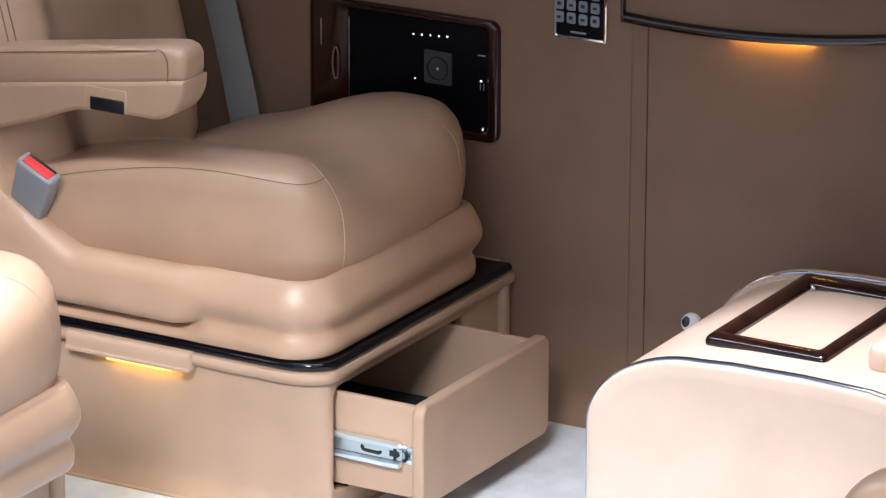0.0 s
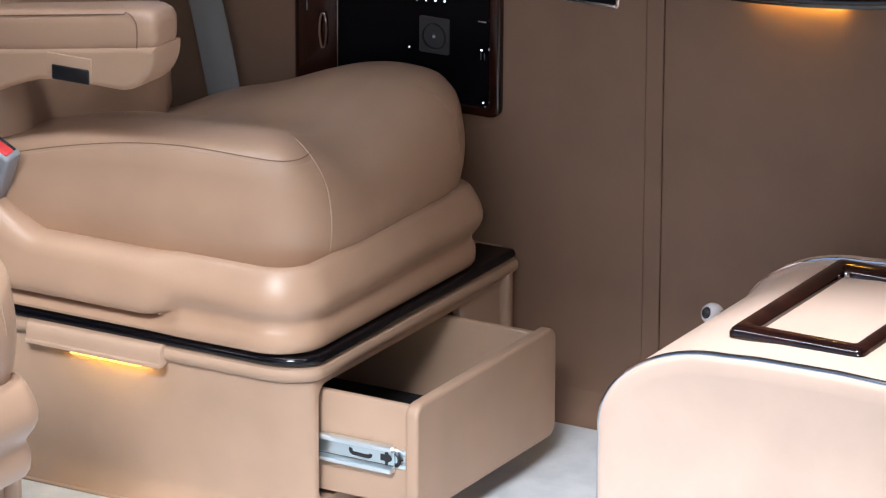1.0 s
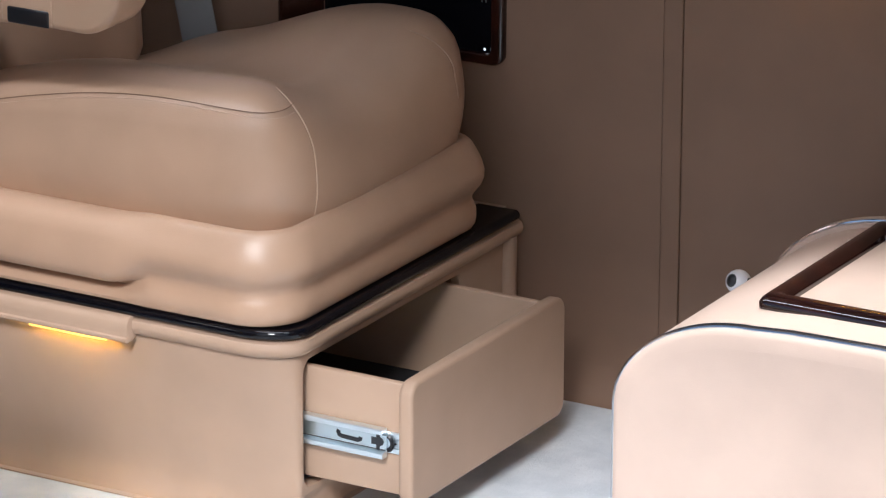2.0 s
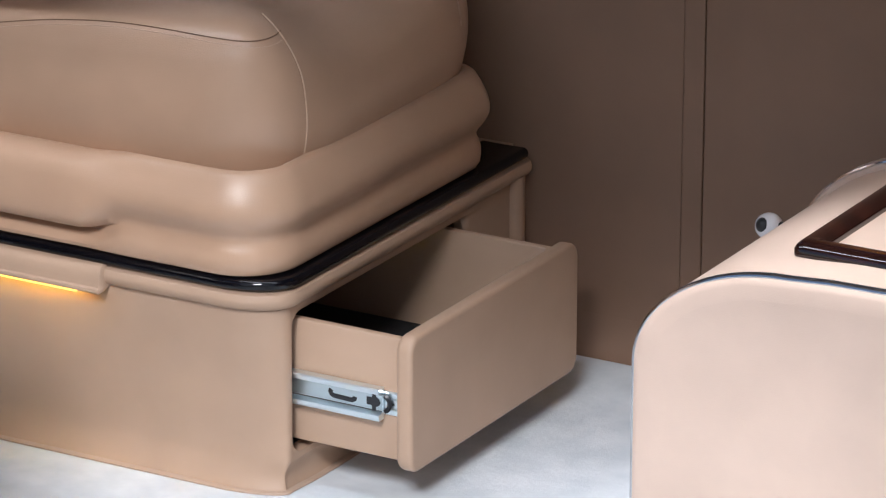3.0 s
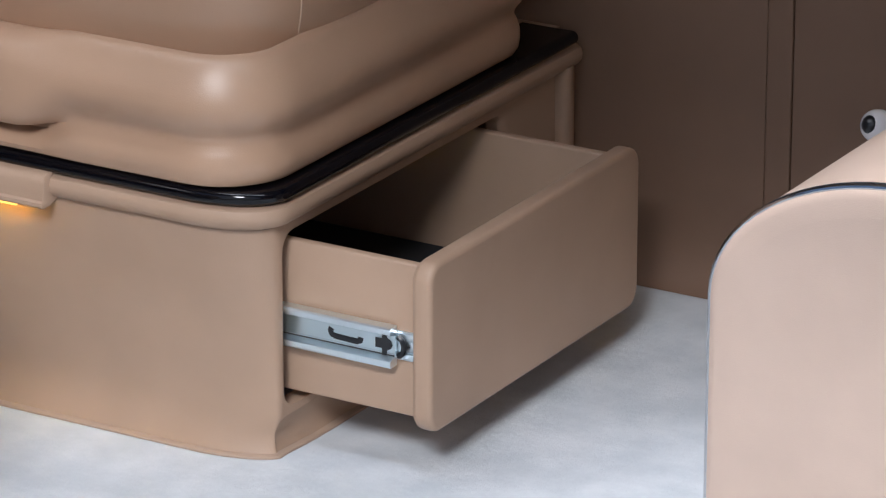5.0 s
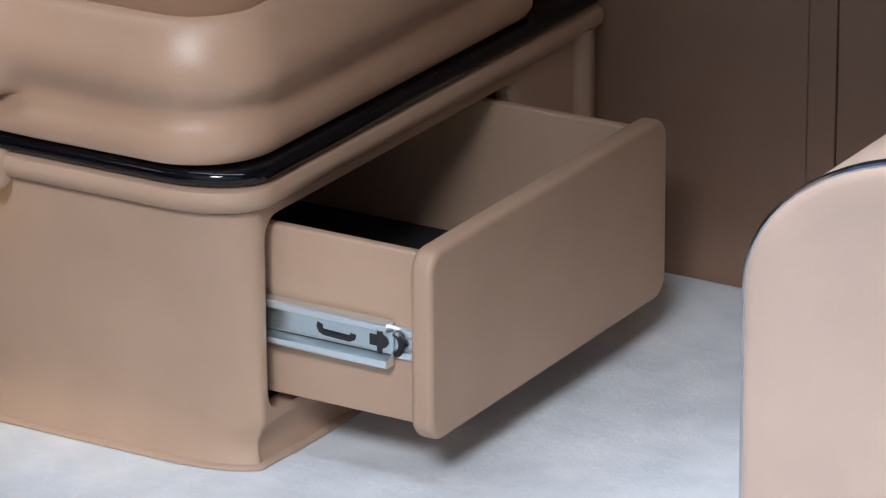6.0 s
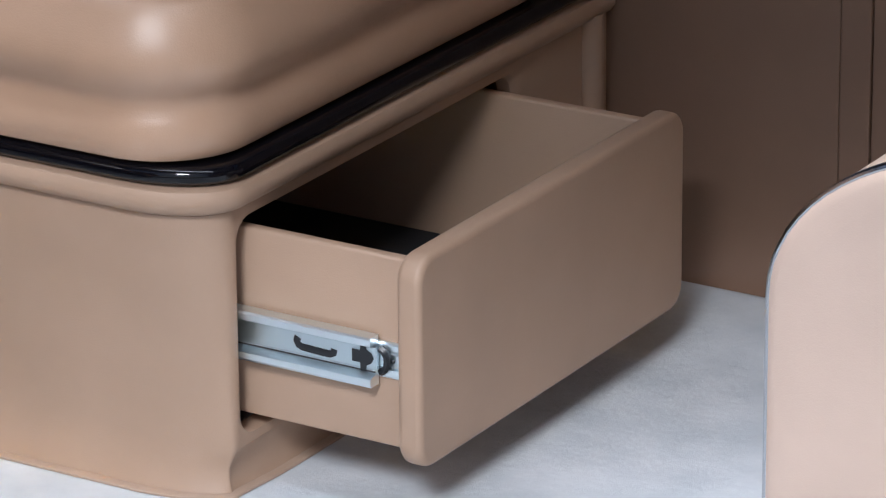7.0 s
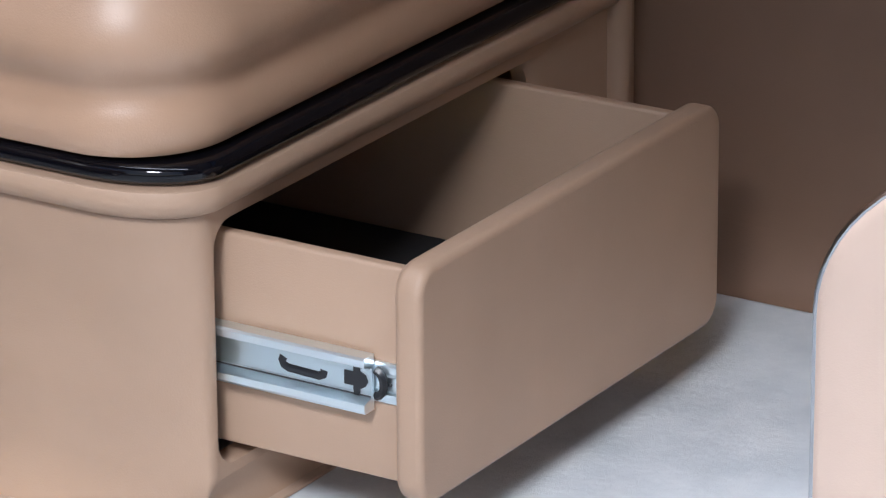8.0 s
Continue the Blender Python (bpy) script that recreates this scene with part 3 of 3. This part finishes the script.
        part("seam", tube(pts, 0.0012, 6), SEAM, pad, "dark stitched seam")
        shell_line = [(x, 0.780 + bent(x)) for x in np.linspace(-0.90, -0.30, 12)]
        shell_line += [(-0.345 + 0.070 * math.cos(a), 0.776 + 0.074 * math.sin(a)) for a in np.linspace(0.06, -math.pi / 2, 12)]
        shell_line += [(-0.40, 0.703), (-0.45, 0.703), (-0.50, 0.697), (-0.54, 0.683), (-0.58, 0.666), (-0.66, 0.640), (-0.74, 0.618), (-0.90, 0.590)]
        shell_line.reverse()
        outer = slab(shell_line, lambda u, v, w: (u, -0.604 - w, v), 0.079, 0.009, 5)
        shell = part("armrest_shell", outer, SHELL, thing, "smooth tan plastic armrest shell", angle=30)
        part("recess", box((-0.480, -0.6845, 0.7045), (-0.392, -0.66, 0.748), 0.003), SHELL, shell)
        part("lever", box((-0.470, -0.6865, 0.7035), (-0.396, -0.66, 0.7295), 0.004), PLASTIC, shell, "black release lever")
    return thing


seat = build_seat(True)

# seat belt buckle on a stalk, standing between cushion and skirt
buckle = empty("belt_buckle", "grey plastic belt buckle with a red button beside the cushion", "belt buckle")
m_buckle = pose(-0.612, -0.676, 0.488, 18, 26.5, 0) @ Matrix.Diagonal((1.2, 1.2, 1.12, 1))
bm = box((-0.034, -0.015, 0.0), (0.034, 0.015, 0.108), 0.006)
for v in bm.verts:
    v.co.x *= 0.84 + 0.16 * v.co.z / 0.108
bm.transform(m_buckle)
part("housing", bm, GREY, buckle)
bm = box((-0.026, -0.0105, 0.1065), (0.026, 0.006, 0.1105), 0.002)
bm.transform(m_buckle)
part("button", bm, RED, buckle, "red release button")
bm = box((-0.026, 0.0068, 0.1062), (0.026, 0.0115, 0.1092), 0.001)
bm.transform(m_buckle)
part("tongue_slot", bm, PLASTIC, buckle)
bm = box((-0.012, -0.004, -0.07), (0.012, 0.004, 0.002), 0.002)
bm.transform(m_buckle)
part("stalk", bm, PLASTIC, buckle)

# belt webbing hanging by the wall
rows = []
for k in range(13):
    s = k / 12
    x, z = -0.732 + 0.14 * s + 0.008 * math.sin(3 * s), 0.98 - 0.50 * s
    rows.append([(x, -0.018 - 0.012 * s, z), (x + 0.037, -0.023 - 0.012 * s, z - 0.004), (x + 0.074, -0.020 - 0.012 * s, z - 0.008),
                 (x + 0.074, -0.0185 - 0.012 * s, z - 0.008), (x + 0.037, -0.0215 - 0.012 * s, z - 0.004), (x, -0.0165 - 0.012 * s, z)])
tagged(part("seat_belt", grid(rows, close_v=True), BELT), "grey woven seat belt hanging along the side wall", "seat belt")

# seats across the aisle
for pedestal_at, seat_at in (((-0.16, -1.235, 0, 0, 0, 0), (-0.050, -1.235, 0.0, 0, 0, 0)),):
    far_seat = build_seat(False)
    far_seat.matrix_basis = pose(*seat_at) @ Matrix.Diagonal((1, 1, 1.06, 1))
    far_pedestal = build_pedestal(False)
    far_pedestal.matrix_basis = pose(*pedestal_at)
turned = copy_thing(far_seat, pose(1.38, -1.70, 0, 0, 0, 180))
tagged(turned, "tan leather captain seat turned to face the others")
copy_thing(far_pedestal, pose(1.38, -1.70, 0, 0, 0, 180))

# ---- console ----
console = empty("console", "cream leather console with rounded shoulders and chrome edging", "console", at=(0, 0, 0))
KX0, KX1, KY0, KY1, KZ, KR = 0.534, 1.20, -0.700, -0.178, 0.452, 0.145


def console_line(inset=0.0):
    out = [(KX0 + inset, 0.004), (KX0 + inset, 0.10), (KX0 + inset, 0.20)]
    r, rx = KR - inset, 0.210 - inset
    for k in range(17):
        a = radians(180 - 90 * k / 16)
        out.append((KX0 + 0.210 + rx * math.cos(a), KZ - KR + r * math.sin(a)))
    out += [(0.80, KZ + 0.004 - inset), (0.93, KZ + 0.006 - inset), (KX1 - KR, KZ + 0.002 - inset)]
    for k in range(1, 17):
        a = radians(90 - 90 * k / 16)
        out.append((KX1 - KR + r * math.cos(a), KZ - KR + r * math.sin(a)))
    out += [(KX1 - inset, 0.20), (KX1 - inset, 0.004)]
    return out


rows = []
for y, inset in ((KY0 + 0.012, 0.010), (KY0 + 0.013, 0.003), (KY0 + 0.016, 0.0), (-0.55, 0.0), (-0.35, 0.0), (KY1 - 0.016, 0.0), (KY1 - 0.013, 0.003), (KY1 - 0.012, 0.010)):
    rows.append([(x, y, z) for x, z in console_line(inset)])
part("body", grid(rows), CREAM, console)
for y, way in ((KY0, 1), (KY1, -1)):
    rows = []
    for dy, inset in ((0.010, 0.0025), (0.004, 0.003), (0.0015, 0.006), (0.0, 0.012), (-0.001, 0.03)):
        rows.append([(x, y + way * dy, z) for x, z in console_line(inset)])
    bm = grid(rows)
    bm.verts.ensure_lookup_table()
    n = len(rows[0])
    bm.faces.new([bm.verts[4 * n + k] for k in range(n)])
    part("end_panel", bm, CREAM, console)
    part("chrome_edge", tube([(x, y + way * 0.0085, z) for x, z in console_line(0.0015)], 0.0036, 10), EDGE_METAL, console, "thin chrome edging")
    part("welt", tube([(x, y + way * 0.0155, z) for x, z in console_line(-0.0002)], 0.0016, 6), PLASTIC, console, "thin black welt")


def on_top(u, v, w):
    return (u, v, KZ + 0.004 + w)


rows = []
for y, inset in ((KY1 - 0.026, 0.002), (KY1 - 0.025, -0.005), (KY1 - 0.021, -0.009), (KY1 - 0.014, -0.011), (KY1 - 0.006, -0.011), (KY1 + 0.001, -0.008), (KY1 + 0.003, -0.002), (KY1 + 0.003, 0.004)):
    rows.append([(x, y, z) for x, z in console_line(inset)])
part("end_flange", grid(rows), CREAM, console, "rounded cream leather end flange")
part("flange_edge", tube([(x, KY1 - 0.022, z) for x, z in console_line(-0.009)], 0.0028, 8), CHROME, console, "thin chrome edging")

outer = rounded_rect(0.710, -0.614, 0.936, -0.216, 0.012, 5)
inner = rounded_rect(0.742, -0.572, 0.902, -0.264, 0.006, 5)
part("wood_frame", ring_plate(outer, inner, on_top, [(0, -0.004), (0, 0.004), (0.08, 0.009), (0.2, 0.0125), (0.35, 0.014), (0.5, 0.0145), (0.65, 0.0135), (0.8, 0.0105), (0.92, 0.006), (1.0, -0.001), (1.0, -0.010)]),
     WOOD, console, "glossy walnut frame", angle=50)
part("inset_panel", slab(inner, lambda u, v, w: on_top(u, v, w - 0.006), 0.003), CREAM, console)
part("hinge_pin", dome(on_top(0.748, -0.270, 0.003), 0.006, rings=8), CHROME, console, "small chrome pin")
# chrome knob: bright reflections coloured white, the dark one a black dome
knob = part("knob", dome((0.506, -0.252, 0.347), 0.019, (1, 1, 0.95), 14), CHROME_GLARE, console, "chrome release knob, its bright reflections coloured white")
part("dark_reflection", dome((0.5035, -0.2605, 0.3500), 0.0118, rings=10), PLASTIC, knob, "dark reflection on the chrome knob, built as a black dome")
part("collar", bar((0.520, -0.252, 0.347), (0.536, -0.252, 0.347), 0.009, 14), PLASTIC, knob)
part("armrest_hump", box((1.00, -0.60, 0.445), (1.19, -0.30, 0.50), 0.02, 4), CREAM, console)

# ---- fittings on the side wall ----
control = empty("control_panel", "dark walnut framed control panel with black glass recess", "control panel")
outer = rounded_rect(-0.430, 0.530, -0.022, 0.764, 0.020, 5)
inner = rounded_rect(-0.346, 0.548, -0.047, 0.748, 0.008, 5)


def on_wall(u, v, w):
    return (u, -w, v)


part("frame", ring_plate(outer, inner, on_wall, [(0, 0.0), (0, 0.006), (0.05, 0.010), (0.15, 0.012), (0.7, 0.012), (0.9, 0.010), (1.0, 0.003)]), WOOD, control, "glossy dark walnut frame", angle=50)
part("glass", slab(inner, lambda u, v, w: on_wall(u, v, w + 0.0005), 0.003), GLASS_BLACK, control, "black glass front")
part("divider", box((-0.3400, -0.0155, 0.56), (-0.3380, -0.010, 0.735), 0.0008), CHROME, control)
part("ring_pull", tube([(-0.367 + 0.0068 * math.sin(a), -0.0165, 0.640 + 0.031 * math.cos(a)) for a in np.linspace(0, 2 * math.pi, 29)], 0.002, 6), CHROME, control, "oval chrome ring pull")
part("accent_line", box((-0.4020, -0.0135, 0.670), (-0.4007, -0.011, 0.722), 0.0004), STEEL, control)
sock = part("socket", slab(rounded_rect(-0.182, 0.627, -0.124, 0.690, 0.003, 2), on_wall, 0.0065, 0.001), SOCKET, control, "dark grey power socket")
part("socket_hole", tube([(-0.153 + 0.022 * math.sin(a), -0.0068, 0.657 + 0.022 * math.cos(a)) for a in np.linspace(0, 2 * math.pi, 25)], 0.0022, 6), PLASTIC, sock)
part("socket_pin", dome((-0.153, -0.0068, 0.657), 0.003, rings=6), STEEL, sock)
for k in range(5):
    part("indicator", dome((-0.206 + 0.018 * k, -0.0036, 0.7155 + 0.0012 * k), 0.0016, rings=6), LED, control, "small white indicator light")
part("indicator", dome((-0.062, -0.0036, 0.645), 0.0018, rings=6), LED, control)
part("indicator", dome((-0.058, -0.0036, 0.553), 0.0015, rings=6), LED, control)
part("indicator", dome((-0.203, -0.0036, 0.631), 0.0014, rings=6), LED, control)
part("mark", box((-0.069, -0.0042, 0.6935), (-0.053, -0.0036, 0.6955)), STEEL, control, smooth=False)
part("mark", box((-0.064, -0.0042, 0.628), (-0.0625, -0.0036, 0.640)), STEEL, control, smooth=False)
part("mark", box((-0.057, -0.0042, 0.628), (-0.0555, -0.0036, 0.640)), STEEL, control, smooth=False)

keypad = empty("keypad", "chrome framed keypad with grey buttons on the side wall", "keypad")
outer = rounded_rect(0.091, 0.753, 0.199, 0.897, 0.007, 4)
inner = rounded_rect(0.096, 0.759, 0.194, 0.891, 0.004, 4)
part("frame", ring_plate(outer, inner, on_wall, [(0, 0), (0, 0.006), (0.4, 0.008), (1.0, 0.007), (1.0, 0.004)]), CHROME, keypad, "chrome frame")
part("face", slab(inner, lambda u, v, w: on_wall(u, v, w + 0.001), 0.004), GLASS_BLACK, keypad, "dark blue glass face")
for row in range(4):
    for col in range(4):
        u, v = 0.1005 + 0.0245 * col, 0.782 + 0.0245 * row
        part("button", slab(rounded_rect(u - 0.009 + 0.001, v, u + 0.010, v + 0.0205, 0.004, 3), lambda a, b, w: on_wall(a, b, w + 0.0045), 0.002, 0.0008), BUTTON, keypad)
for row in range(4):
    for col in range(4):
        u, v = 0.1012 + 0.0245 * col, 0.7895 + 0.0245 * row
        part("mark", box((u - 0.004, -0.0072, v), (u + 0.004, -0.0066, v + 0.005 + 0.002 * ((row + col) % 2))), PLASTIC, keypad, smooth=False)
part("mark", box((0.125, -0.0058, 0.765), (0.157, -0.0051, 0.7685)), BUTTON, keypad, smooth=False)

# unseen fill strip under the ceiling, added to brighten upward-facing surfaces
lamp = empty("fill_strip", "unseen white fill strip added under the van ceiling", "ceiling light")
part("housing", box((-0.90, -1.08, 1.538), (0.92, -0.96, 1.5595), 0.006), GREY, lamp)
# added baffle that keeps the strip's light off the side wall
part("fill_baffle", box((-0.90, -0.963, 1.480), (0.92, -0.958, 1.5375), 0.001), GREY, lamp)
part("diffuser", box((-0.88, -1.065, 1.534), (0.90, -0.975, 1.5385), 0.001), FILL_LED, lamp, "glowing white diffuser of the added fill strip")

# unseen fill spots, added to brighten the console and the near seat
for x, y, watts in ((0.86, -0.72, 52), (-0.15, -1.50, 34)):
    spot_thing = empty("fill_spot", "small unseen white fill spot added in the ceiling", "ceiling light", "reading lights")
    part("bezel", tube([(x + 0.04 * math.cos(a), y + 0.04 * math.sin(a), 1.5565) for a in np.linspace(0, 2 * math.pi, 25)], 0.004, 8), CHROME, spot_thing)
    beam = bpy.data.lights.new("beam", "SPOT")
    beam.energy, beam.spot_size, beam.spot_blend, beam.shadow_soft_size, beam.color = watts, radians(52), 0.7, 0.035, (1.0, 0.97, 0.93)
    beam_ob = new("beam", beam)
    beam_ob.matrix_world = look((x, y, 1.552), (x, y, 0.0))

# wall cabinet with a walnut lip and an amber lamp below
ledge = empty("wall_cabinet", "tan padded wall cabinet with a dark walnut lip", "cabinet")


def lip_z(x):
    return 0.801 + 0.24 * (x - 0.38) ** 2


xs = [0.246 + 0.02 * k for k in range(40)]
part("front", grid([[(x, 0.0, lip_z(x) + 0.014), (x, -0.020, lip_z(x) + 0.014), (x, -0.022, 1.0), (x, -0.015, 1.05), (x, 0.0, 1.06)] for x in xs], close_v=True), WALL, ledge, angle=60)
lip = [(0.014, 0.012), (0.014, 0.001), (0.024, 0.0), (0.029, 0.002), (0.0315, 0.006), (0.032, 0.011), (0.030, 0.016), (0.025, 0.019), (0.0, 0.0195), (0.0, 0.0125)]
part("lip", grid([[(x, -o, lip_z(x) + z) for o, z in lip] for x in xs], close_v=True), WOOD, ledge, "glossy walnut lip")
part("side_trim", box((0.240, -0.032, 0.806), (0.2455, 0.0, 1.06), 0.002), WOOD, ledge, "glossy walnut edge")
part("lamp", box((0.450, -0.012, 0.8125), (0.605, -0.003, 0.8165), 0.001), AMBER_WALL, ledge, "glowing amber courtesy lamp")
